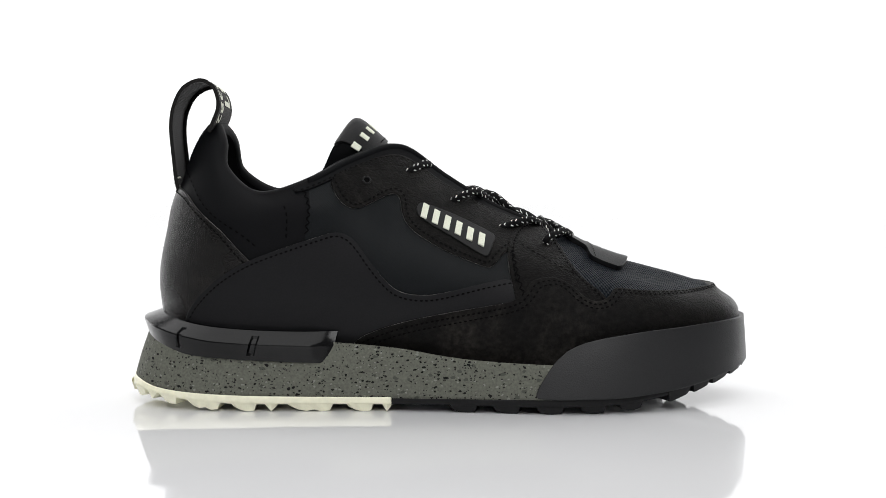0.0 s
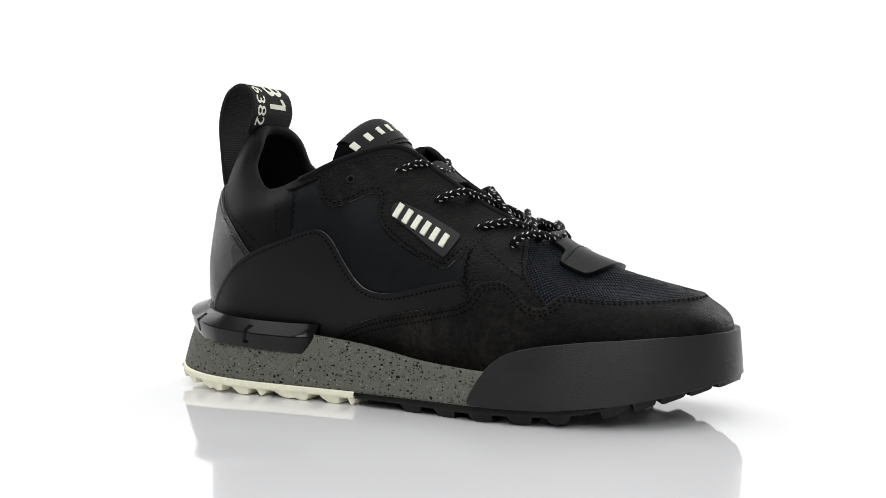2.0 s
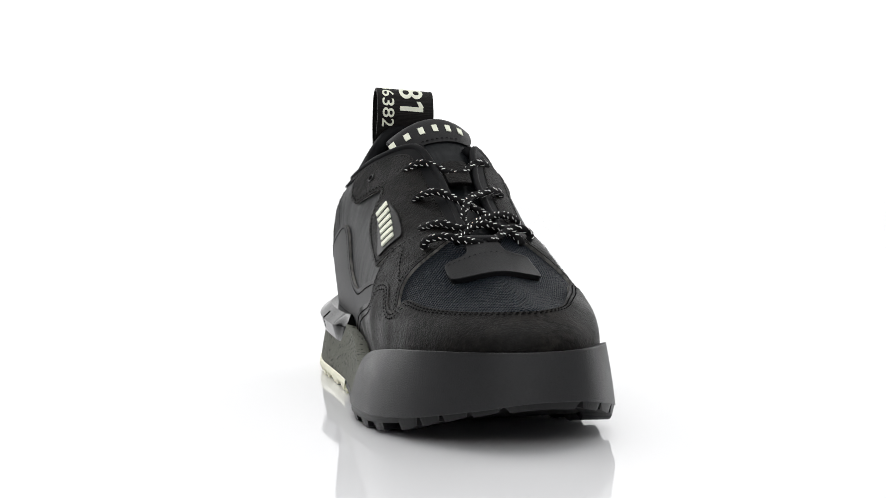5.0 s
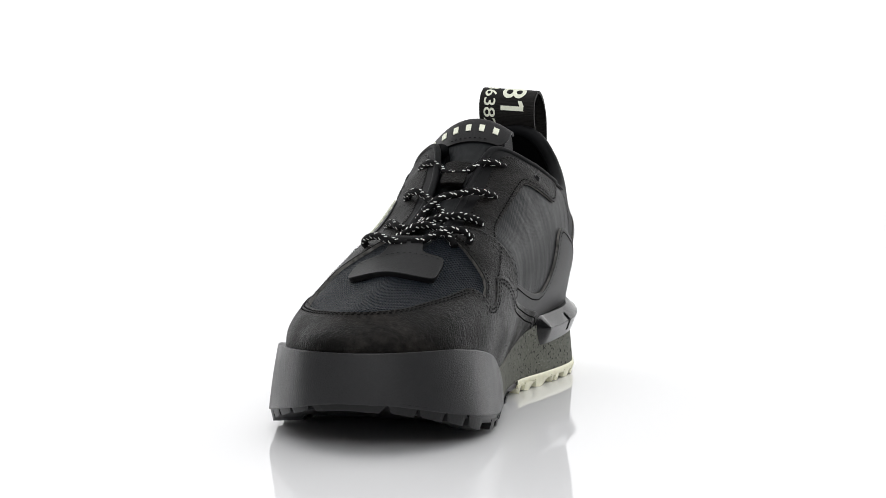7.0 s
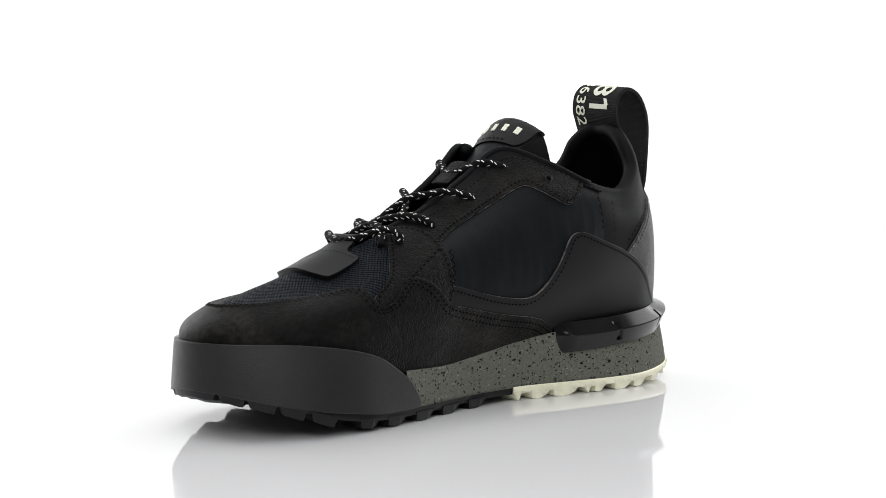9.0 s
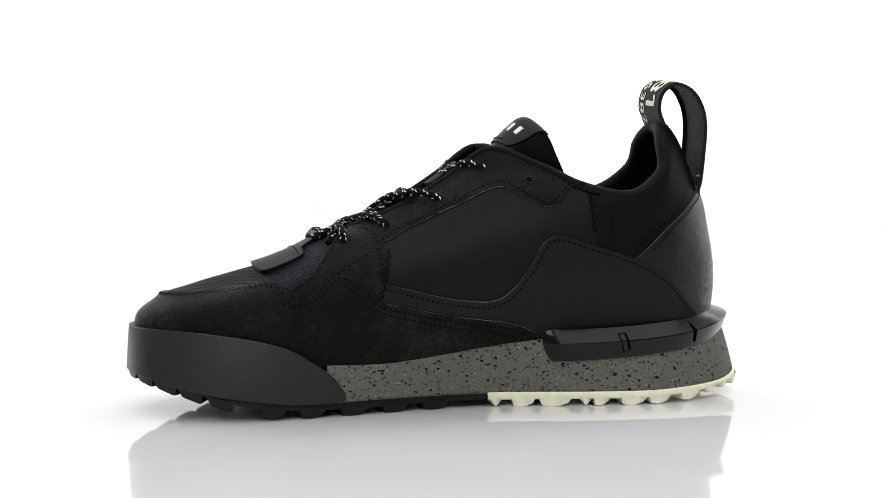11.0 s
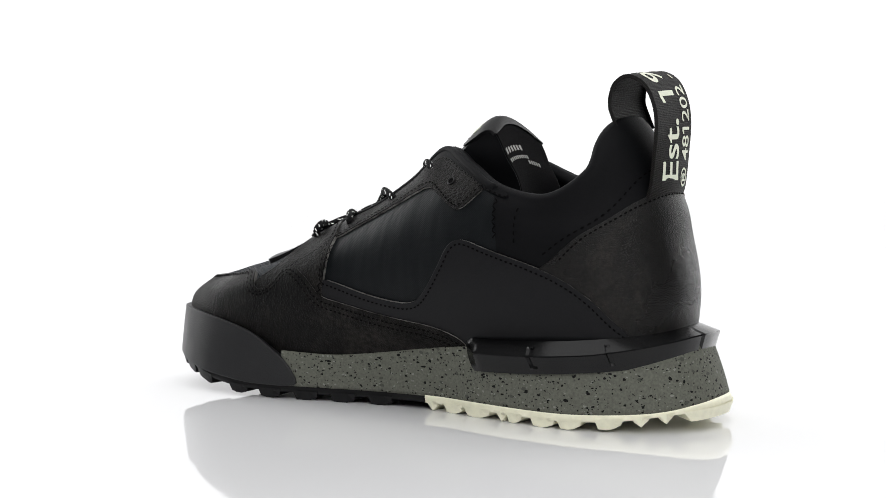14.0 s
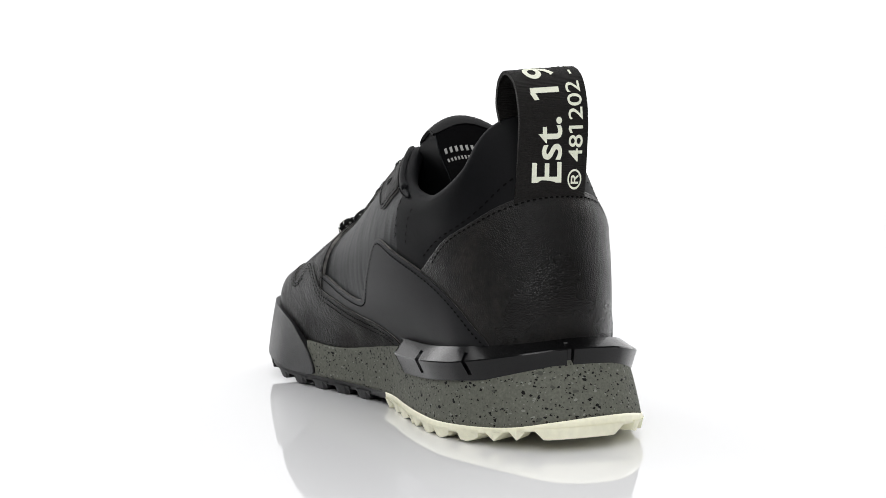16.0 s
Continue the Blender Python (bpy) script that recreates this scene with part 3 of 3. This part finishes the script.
def outsole(name, c0, c1, top_fn, mat, label, out, lugs):
    cs = np.linspace(c0, c1, int(abs(c1 - c0) * 6) + 2)
    x = wall(cs, np.full(len(cs), 9.0))[:, 0]
    low = tread(x) + 3.7
    ob = band(name, wall, cs, low, np.maximum(top_fn(cs), low + .6), mat, shoe, out, label, 4)
    # underside, between the two flanks
    half = len(cs) // 2
    p = wall(cs, low) + normals(wall, cs, low) * (out - .3)
    f = [(i, i + 1, len(cs) - 2 - i, len(cs) - 1 - i) for i in range(half - (len(cs) % 2 == 0))]
    part("underside", from_arrays("underside", p + np.array((0, 0, .02)), f), mat, ob)
    for a, w, foot in lugs:
        m = len(foot)
        k = a + w * np.linspace(-.5, .5, m)
        q = wall(k, np.full(m, 9.0))
        toe = wall(a + (k - a) * .78, np.full(m, 9.0))
        n = normals(wall, k, np.full(m, 12.0))
        n[:, 2] = 0
        n /= np.linalg.norm(n, axis=1)[:, None]
        z1, z0 = tread(q[:, 0]) + 5.0, np.maximum(tread(q[:, 0]) + np.array(foot), 0)
        v = []
        for d_up, d_low in ((out + .6, out - .6), (-16, -13)):
            for j in range(m):
                u, l = q[j] + n[j] * d_up, toe[j] + n[j] * (d_low - foot[j] * .4)
                v += [(u[0], u[1], z1[j]), (l[0], l[1], z0[j])]
        i = 2 * m
        f = []
        for j in range(m - 1):
            f += [(2*j, 2*j + 1, 2*j + 3, 2*j + 2), (i + 2*j, i + 2*j + 2, i + 2*j + 3, i + 2*j + 1), (2*j + 1, i + 2*j + 1, i + 2*j + 3, 2*j + 3)]
        f += [(0, i, i + 1, 1), (i - 2, i - 1, 2*i - 1, 2*i - 2)]
        part("lug", from_arrays("lug", v, f), mat, ob, smooth=False)
    return ob


ONE_PEAK, TWO_PEAK, SPIKE, BLOCK = (2.2, .7, .1, .5), (2.4, .9, .2, .9, 0, .5), (2.6, .1, 2.6), (.5, 0, .3, 1.6)
flank = [(6.95, .2, SPIKE), (6.42, .56, ONE_PEAK), (5.45, .98, TWO_PEAK), (4.7, .26, SPIKE), (4.16, .54, ONE_PEAK), (3.26, .88, TWO_PEAK), (2.38, .54, ONE_PEAK)]
inside = [(-7.2, .24, SPIKE), (-6.66, .48, BLOCK), (-6.04, .66, BLOCK), (-5.44, .22, SPIKE), (-5.13, .34, ONE_PEAK[::-1]), (-4.5, .54, BLOCK), (-3.93, .52, BLOCK), (-3.12, .6, BLOCK), (-2.46, .4, SPIKE), (-1.9, .4, SPIKE)]
back = [(-.38, 2.24, (.2,) + (0,) * 12 + (.2,)), (1.36, .44, BLOCK), (1.86, .3, SPIKE)]
heel_lugs = flank + inside + back
outsole("heel_outsole", -7.38, 7.05, lambda c: np.interp(c, MC, ML) + .5, CREAM, "cream rubber heel outsole with lugs", 1.3, heel_lugs)
fore = list(np.arange(8.43, 12.4, .83))
fore_lugs = [(a, .56, (1.4, .2, 0, .4)) for a in fore] + [(32 - a, .56, (.4, 0, .2, 1.4)) for a in fore]
# round the toe: short lugs at the corners, one broad lug in the middle
ROUND = np.linspace(12.6, 19.4, 300)
ROUND_Y = wall(ROUND, np.full(300, 9.0))[:, 1]
for y0, y1 in ((-49, -43), (-42, -36), (-35, -26.5), (-25.5, -15), (-13.5, 19.5), (21, 31), (32, 40), (41, 46), (47, 50.5)):
    c0, c1 = np.interp((y0, y1), ROUND_Y, ROUND)
    fore_lugs.append(((c0 + c1) / 2, (c1 - c0) * 1.1, (.3,) + (0,) * 6 + (.3,)))
RT = rounded(RAND[17:] + RAND[:1], 1, False)
RT = RT[np.argsort(RT[:, 0])]


def fore_top(c):
    c = np.asarray(c)
    under = np.interp(c, RT[:, 0], RT[:, 1]) + 2.0
    return np.where((c > 9.6) & (c < 21.9), under, np.where(c < 12, np.interp(c, MC, ML), np.interp(c - 32, MC, ML)) + .5)


outsole("forefoot_outsole", 7.06, 24.61, fore_top, RUBBER, "black rubber forefoot outsole with lugs", .5, fore_lugs)

# ---- insole ----
cs = np.linspace(.6, 15.4, 40)
lo, hi = upper(cs, np.full(40, .35)), upper(32 - cs, np.full(40, .35))
part("insole", from_arrays("insole", np.stack([lo, hi], 1).reshape(-1, 3), [(2*i, 2*i + 1, 2*i + 3, 2*i + 2) for i in range(39)]), LINING, shoe)

# ---- tongue: x, height, half width, sag of the edges and middle line at ten stations ----
TONGUE = np.array([(76, 76, 9, 2, 4), (46, 85, 12, 3, 8), (25, 94.5, 13, 4, 9), (2, 109.5, 14, 5, 9), (-19.5, 125.5, 17, 7, 9), (-33.5, 138, 20, 9, 7),
                   (-41.5, 143.8, 20.5, 10, 6.5), (-46.5, 141, 20.5, 10, 6.5), (-52, 130, 20, 9, 6.5), (-58, 117, 19, 9, 5), (-61.5, 96, 18, 9, 6)], float)


def tongue_at(a, b):
    a, b = np.atleast_1d(np.asarray(a, float)), np.clip(np.atleast_1d(np.asarray(b, float)), 0, 9.999)
    k = np.concatenate([2*TONGUE[:1] - TONGUE[1:2], TONGUE, 2*TONGUE[-1:] - TONGUE[-2:-1]])
    i = np.floor(b).astype(int)
    w = catmull(b - i)
    r = sum(w[:, j][:, None] * k[i + j] for j in range(4))
    sag = r[:, 3] * a * a - 2.6 * a * np.clip((b - 3) / 2, 0, 1)
    return np.stack([r[:, 0] - .5 * sag, r[:, 4] + a * r[:, 2], r[:, 1] - .86 * sag], 1)


TF = 1 if normals(tongue_at, np.array([0.0]), np.array([4.0]))[0][2] > 0 else -1
TU = np.array((18.0, 20.0))
tongue = sheet("tongue", tongue_at, -1, 1, 0, 10, 31, 81, NYLON, shoe, label="padded dark textile tongue")
for s in (-1, 1):
    d = np.linspace(.02, 3.9, 24)
    v = np.stack([tongue_at(np.full(24, s), 6.2 - d), tongue_at(np.full(24, s), 6.2 + d * .97)], 1).reshape(-1, 3)
    part("tongue_side", from_arrays("tongue_side", v, [(2*i, 2*i + 1, 2*i + 3, 2*i + 2) for i in range(23)]), NEOPRENE, tongue)
p = panel("tongue_label", tongue_at, [(-1.04, 4.6), (-.5, 4.5), (0, 4.45), (.5, 4.5), (1.04, 4.6), (1.05, 6.2), (1.05, 7.1), (0, 7.1), (-1.05, 7.1), (-1.05, 6.2)], TU, LEATHER, shoe, .9, 1.6, rim=.4, flip=TF, label="black tongue label with pale marks")
for k in range(6):
    a = -1.02 + .345 * k
    dip = .12 * (a * a)
    panel("mark", tongue_at, [(a - .065, 4.94 + dip), (a + .065, 4.94 + dip), (a + .065, 5.34 + dip), (a - .065, 5.34 + dip)], TU, PRINT, p, 1.25, .5, step=3, rim=.1, times=0, flip=TF)
stitches(p, tongue_at, [(-.5, 4.62), (0, 4.58), (.5, 4.62)], TU, 1.0, 0, 2.6, 1.6, .6, flip=TF)
panel("tongue_lining", tongue_at, [(-.97, 6.7), (.97, 6.7), (.97, 9.9), (-.97, 9.9)], TU, LINING, shoe, .3, .8, times=0, flip=TF, label="black textile inside of the tongue")
# small pale print inside the tongue
tongue_print = tagged(part("tongue_print", from_arrays("tongue_print", [(0, 0, 0)], []), FAINT, shoe), "small pale print inside the tongue")
for b, n, h, w, mid in ((8.0, 6, .22, .07, .46), (8.42, 10, .13, .045, .42), (8.62, 5, .13, .05, -.2)):
    for k in range(n):
        a = (k - (n - 1) / 2) * w * 2.1 + mid
        dip = -.25 * a * a
        panel("mark", tongue_at, [(a - w * .5, b + dip), (a + w * .5, b + dip), (a + w * .5, b + h + dip), (a - w * .5, b + h + dip)], TU, FAINT, tongue_print, .5, .3, step=9, rim=.1, times=0, flip=TF)
panel("lace_keeper", tongue_at, corners([(-.36, 2.82), (.36, 2.82), (.36, 3.5), (-.36, 3.5)], 1.0, TU), TU, SUEDE, shoe, 6.0, 2.0, flip=TF, times=1, label="black nubuck lace keeper on the tongue")

# ---- throat trim and binding ----
for s in (1, -1):
    f = (lambda c, s=s: c if s > 0 else 32 - c)
    line = [(f(c), v) for c, v in ((4.7, 3.62), (5.3, 3.66), (6, 3.72), (7, 3.7), (8, 3.6), (9, 3.55), (10.1, 3.5))]
    edge = [(f(c), 3.98) for c in (10.1, 9, 8, 7, 6, 5.3, 4.7)]
    p = panel("throat_trim", upper, line + edge, CV, NEOPRENE, shoe, .9, 1.6, label="smooth black throat trim")
    stitches(p, upper, line, CV, .95, s * 1.3, 3.0)
    cs = np.array([f(c) for c in np.linspace(5, 10.3, 50)])
    tube("binding", upper(cs, np.full(50, 3.97)), 1.9, NEOPRENE, shoe, 10, "rolled black edge binding")

# ---- seams ----
for s in (1, -1):
    f = (lambda c, s=s: c if s > 0 else 32 - c)
    seam = tagged(new("seam"), "black zigzag seam stitching")
    seam.parent = shoe
    stitches(seam, upper, [(f(5.02), 2.15), (f(5.0), 2.7), (f(4.96), 3.2), (f(4.9), 3.6)], CV, .35, 0, 1.9, 2.6, .6, slant=.5)
    stitches(seam, upper, [(f(9.58), 1.2), (f(9.52), 1.7), (f(9.5), 2.3)], CV, 2.1, 0, 1.9, 3.0, .6, slant=.5)
    stitches(seam, upper, [(f(4.6), 2.0), (f(4.55), 2.5), (f(4.42), 3.3)], CV, .2, 0, 3.6, 2.0, .7)
    stitches(seam, upper, [(f(.5), 3.35), (f(1.5), 3.25), (f(2.4), 2.85), (f(3.4), 2.2), (f(4.0), 1.78)], CV, .2, 0, 3.6, 2.0, .7)
    stitches(seam, upper, [(f(9.7), 2.45), (f(10.1), 2.25), (f(10.5), 2.05), (f(10.8), 1.9)], CV, 2.0, 0, 3.2, 2.0, .7)

# ---- logo patch, plain raised marks ----
LOGO = corners([(7.37, 2.6), (7.42, 2.92), (8.3, 2.8), (9.2, 2.55), (8.96, 1.86), (8.2, 2.24)], 2.0, CV)
p = panel("logo_patch", upper, LOGO, CV, RUBBER, shoe, 2.0, 1.6, rim=.5, times=1, label="black rubber patch with pale raised marks")
for k in range(6):
    t = (k + .5) / 6
    c, v = 7.45 + 1.52 * t, 2.76 - .5 * t
    panel("mark", upper, [(c - .1, v - .15), (c + .03, v - .19), (c + .085, v + .12), (c - .045, v + .16)], CV, PRINT, p, 2.8, 1.0, step=3, rim=.15, times=0)

# ---- eyelet holes ----
for c, v in ((6.26, 3.37), (25.7, 3.4)):
    at, n = upper(c, v)[0], normals(upper, np.array([c]), np.array([v]))[0]
    t = np.cross(n, (0, 0, 1.0))
    t /= np.linalg.norm(t)
    u = np.cross(t, n)
    ring = [at + n * 1.25 + (t * math.cos(k * math.pi / 8) + u * math.sin(k * math.pi / 8)) * 1.9 for k in range(17)]
    tube("eyelet", ring, .45, RUBBER, shoe, 6)
    disc = [at + n * 1.27] + ring[:-1]
    part("eyelet_hole", from_arrays("eyelet_hole", disc, [(0, 1 + i, 1 + (i + 1) % 16) for i in range(16)]), THREAD, shoe, smooth=False)


# ---- vamp tab over the laces' end ----
def vamp_top(x, y):
    x, y = np.atleast_1d(np.asarray(x, float)), np.atleast_1d(np.asarray(y, float))
    z = row([60, 69, 88, 106, 122, 138], [87, 81.5, 73.3, 68.3, 64.3, 60.3], x)
    return np.stack([x, y, z - np.where(y < 3, .42, .33) * (np.sqrt((y - 3)**2 + 100) - 10)], 1)


ONE = np.array((1.0, 1.0))
TAB = corners([(65, -5), (65, 11), (73, 11.5), (72.5, 23), (94, 23.5), (97, 11), (97.2, 1), (95, -9), (91, -18.5), (75.5, -18), (74.5, -6)], 2.0)
p = panel("vamp_tab", vamp_top, TAB, ONE, LEATHER, shoe, 2.4, 2.6, rim=.6, times=1, label="smooth black leather tab on the vamp")
stitches(p, vamp_top, [(75, 21), (75.5, 10), (76.5, 2), (77.5, -6), (78, -16)], ONE, 2.45, 0, 2.6, 1.6, .4)
tube("tab_fold", [(65.3, y, 85.4) for y in np.linspace(-5.2, 10.7, 9)], 2.2, LEATHER, shoe, 10)

# ---- laces ----
STRANDS = [
    [(-18, -12, 112), (-18, -14.5, 115.5), (-13, -13, 118.5), (-7, -7, 121.4), (-4, -1, 119.5), (0, 4, 116.5), (1, 10, 115.5)],
    [(-19, 29, 113.5), (-19, 31, 117), (-14, 29.5, 120), (-8, 23.5, 121.8), (-4, 18, 119.2), (0, 13.5, 116.5), (1, 8, 115)],
    [(7, -12, 98.5), (7, -15, 102), (12, -13, 105), (19, -7, 107.1), (22, -1, 105), (28, 5, 101.5), (35, 11.5, 97.8), (40, 14.5, 94.5), (44, 14, 90.5)],
    [(6, 28, 99.5), (6, 31, 103), (11, 29, 106), (18.5, 22.5, 107.5), (23, 16, 106), (28.6, 9, 104.5), (35, 4, 99.5), (41, 1, 94), (45, 1, 89.5)],
    [(31, -15, 85), (31, -18, 88.3), (38, -15.5, 91), (46, -10.5, 92.5), (51, -5, 90.5), (51, 1, 90.5), (48, 6, 93), (44.5, 13, 95), (41, 20, 96), (38, 26, 95), (34.5, 31, 92), (33.5, 29, 88)],
    [(61, -8, 84), (56, -2.5, 87.5), (53, 3, 91), (53, 9, 92), (55, 16, 90), (59.5, 22, 86.5), (62, 25, 82.5)],
    [(54, -19, 79), (54, -22.5, 83), (58.5, -19, 86), (63, -13, 87), (66, -7, 85.5), (67.5, -2, 84.5), (67.5, 3, 84)],
    [(56, 29, 82), (55.5, 31, 86.5), (56, 27, 89.6), (57.5, 21, 90), (61.5, 15, 87.8), (65.5, 10, 85.5), (67, 5, 84.5)],
]
for pts in STRANDS:
    path = spline(pts, len(pts) * 7)
    d = np.concatenate([[0], np.cumsum(np.linalg.norm(np.diff(path, axis=0), axis=1))])
    strand = tube("lace_strand", path, 1.85, CORD, shoe, 12, "black round lace with white flecks")
    verts, faces = [], []
    t = np.gradient(path, axis=0)
    t /= np.linalg.norm(t, axis=1)[:, None]
    for j in range(4):
        for k, s in enumerate(np.arange(1.0 + 1.1 * (j % 3), d[-1] - 1, 3.1)):
            at = np.array([np.interp(s, d, path[:, i]) for i in range(3)])
            tt = np.array([np.interp(s, d, t[:, i]) for i in range(3)])
            tt /= np.linalg.norm(tt)
            a = np.cross(tt, (0, 0, 1.0))
            a /= np.linalg.norm(a)
            b = np.cross(a, tt)
            w = 2 * math.pi * j / 4 + .6 * (-1)**k + .3
            n = a * math.cos(w) + b * math.sin(w)
            g = np.cross(n, tt)
            h = tt + g * .75 * (-1)**(k + j)
            h /= np.linalg.norm(h)
            g = np.cross(n, h)
            o = len(verts)
            for i, lift in ((-1, 1.8), (0, 1.95), (1, 1.8)):
                verts += [at + n * lift + h * i * .85 - g * .25, at + n * lift + h * i * .85 + g * .25]
            faces += [(o, o + 1, o + 3, o + 2), (o + 2, o + 3, o + 5, o + 4)]
    tagged(part("fleck", from_arrays("fleck", verts, faces), FLECK, strand), kind="stuff")

# ---- pull loop: a strap from the heel counter over and into the collar ----
LOOP = np.array([(-133.6, 12.4, 100), (-134.4, 12.4, 106), (-135.6, 12.4, 112), (-136, 12.4, 125), (-136, 12.3, 138), (-134.6, 12.2, 149), (-129.5, 11.6, 158.6), (-121, 11, 162.8), (-114.6, 10.4, 160),
                 (-112, 10, 155.3), (-111.4, 10, 149), (-113.5, 10, 143), (-116.5, 10, 136)])
LOOP_D = np.concatenate([[0], np.cumsum(np.linalg.norm(np.diff(spline(LOOP, 400), axis=0), axis=1))])
LOOP_P = spline(LOOP, 400)


def strap_at(s, w):
    s, w = np.atleast_1d(np.asarray(s, float)), np.atleast_1d(np.asarray(w, float))
    p = np.stack([np.interp(s, LOOP_D, LOOP_P[:, i]) for i in range(3)], 1)
    p[:, 1] += w
    p[:, 0] += .06 * w
    p[:, 2] -= .08 * w * np.clip(s / 40 - .5, 0, 1)
    p[:, 0] += .012 * w * w * np.clip(1 - s / 40, 0, 1)
    return p


SF = 1 if normals(strap_at, np.array([20.0]), np.array([0.0]))[0][0] < 0 else -1
LEN = LOOP_D[-1]
loop = panel("pull_loop", strap_at, [(.5, -16.5), (LEN - .5, -16.5), (LEN - .5, 16.5), (.5, 16.5)], ONE, STRAP, shoe, .9, 1.8, step=2.0, rim=.4, times=0, flip=SF, label="black woven heel pull loop with pale lettering")


def text_width(text):
    cu = bpy.data.curves.new("lettering", "FONT")
    cu.body, cu.size = text, 1.0
    tmp = new("lettering", cu)
    bpy.context.view_layer.update()
    data = bpy.data.meshes.new_from_object(tmp.evaluated_get(bpy.context.evaluated_depsgraph_get()))
    bpy.data.objects.remove(tmp)
    return max(v.co.x for v in data.vertices)


def lettering(text, start, length, base, high, bold=0.0):
    """Letters laid along the strap: their feet towards the outer side."""
    cu = bpy.data.curves.new("lettering", "FONT")
    cu.body, cu.size, cu.offset = text, 1.0, bold
    tmp = new("lettering", cu)
    bpy.context.view_layer.update()
    data = bpy.data.meshes.new_from_object(tmp.evaluated_get(bpy.context.evaluated_depsgraph_get()))
    bpy.data.objects.remove(tmp)
    bm = bmesh.new()
    bm.from_mesh(data)
    for i, ch in enumerate(text):
        if ch == "1":
            # the font's one is a bare stem: give it its flag
            right = text_width(text[:i + 1]) + bold
            w = .1 + bold * 2
            bm.faces.new([bm.verts.new((right - w + dx, y, 0)) for dx, y in ((.01, .72), (-.15, .62), (-.15, .5), (.01, .58))])
    x = [v.co.x for v in bm.verts]
    x0, x1 = min(x), max(x)
    cap_high = 0.70
    for v in bm.verts:
        v.co.x = start + (v.co.x - x0) / (x1 - x0) * length
        v.co.y = base + v.co.y / cap_high * high
    k = start + 1.5
    while k < start + length:
        bmesh.ops.bisect_plane(bm, geom=bm.verts[:] + bm.edges[:] + bm.faces[:], plane_co=(k, 0, 0), plane_no=(1, 0, 0), dist=1e-5)
        k += 1.5
    vs = bm.verts[:]
    s, w = np.array([v.co.x for v in vs]), np.array([v.co.y for v in vs])
    q = strap_at(s, w) + normals(strap_at, s, w) * SF * 1.12
    for v, c in zip(vs, q):
        v.co = c * MM
    part("lettering", bm, PRINT, loop, "pale printed lettering", False)


lettering("Est. 1981", 14, 73, -3.2, 13.6, .011)
lettering("® 481202 - 36382", 11, 86, -13.6, 6.8, .008)


# ---- the table turns the shoe at an almost even pace ----
def motions():
    lag = row([0, 3, 5.5, 9, 12, 16], [.4, 1.1, .75, .1, 0, -1.15], np.arange(17.0))
    walk(shoe, [(t, pose(0, 0, 0, 0, 0, float(lag[t]) - RATE * t)) for t in range(17)])


motions()
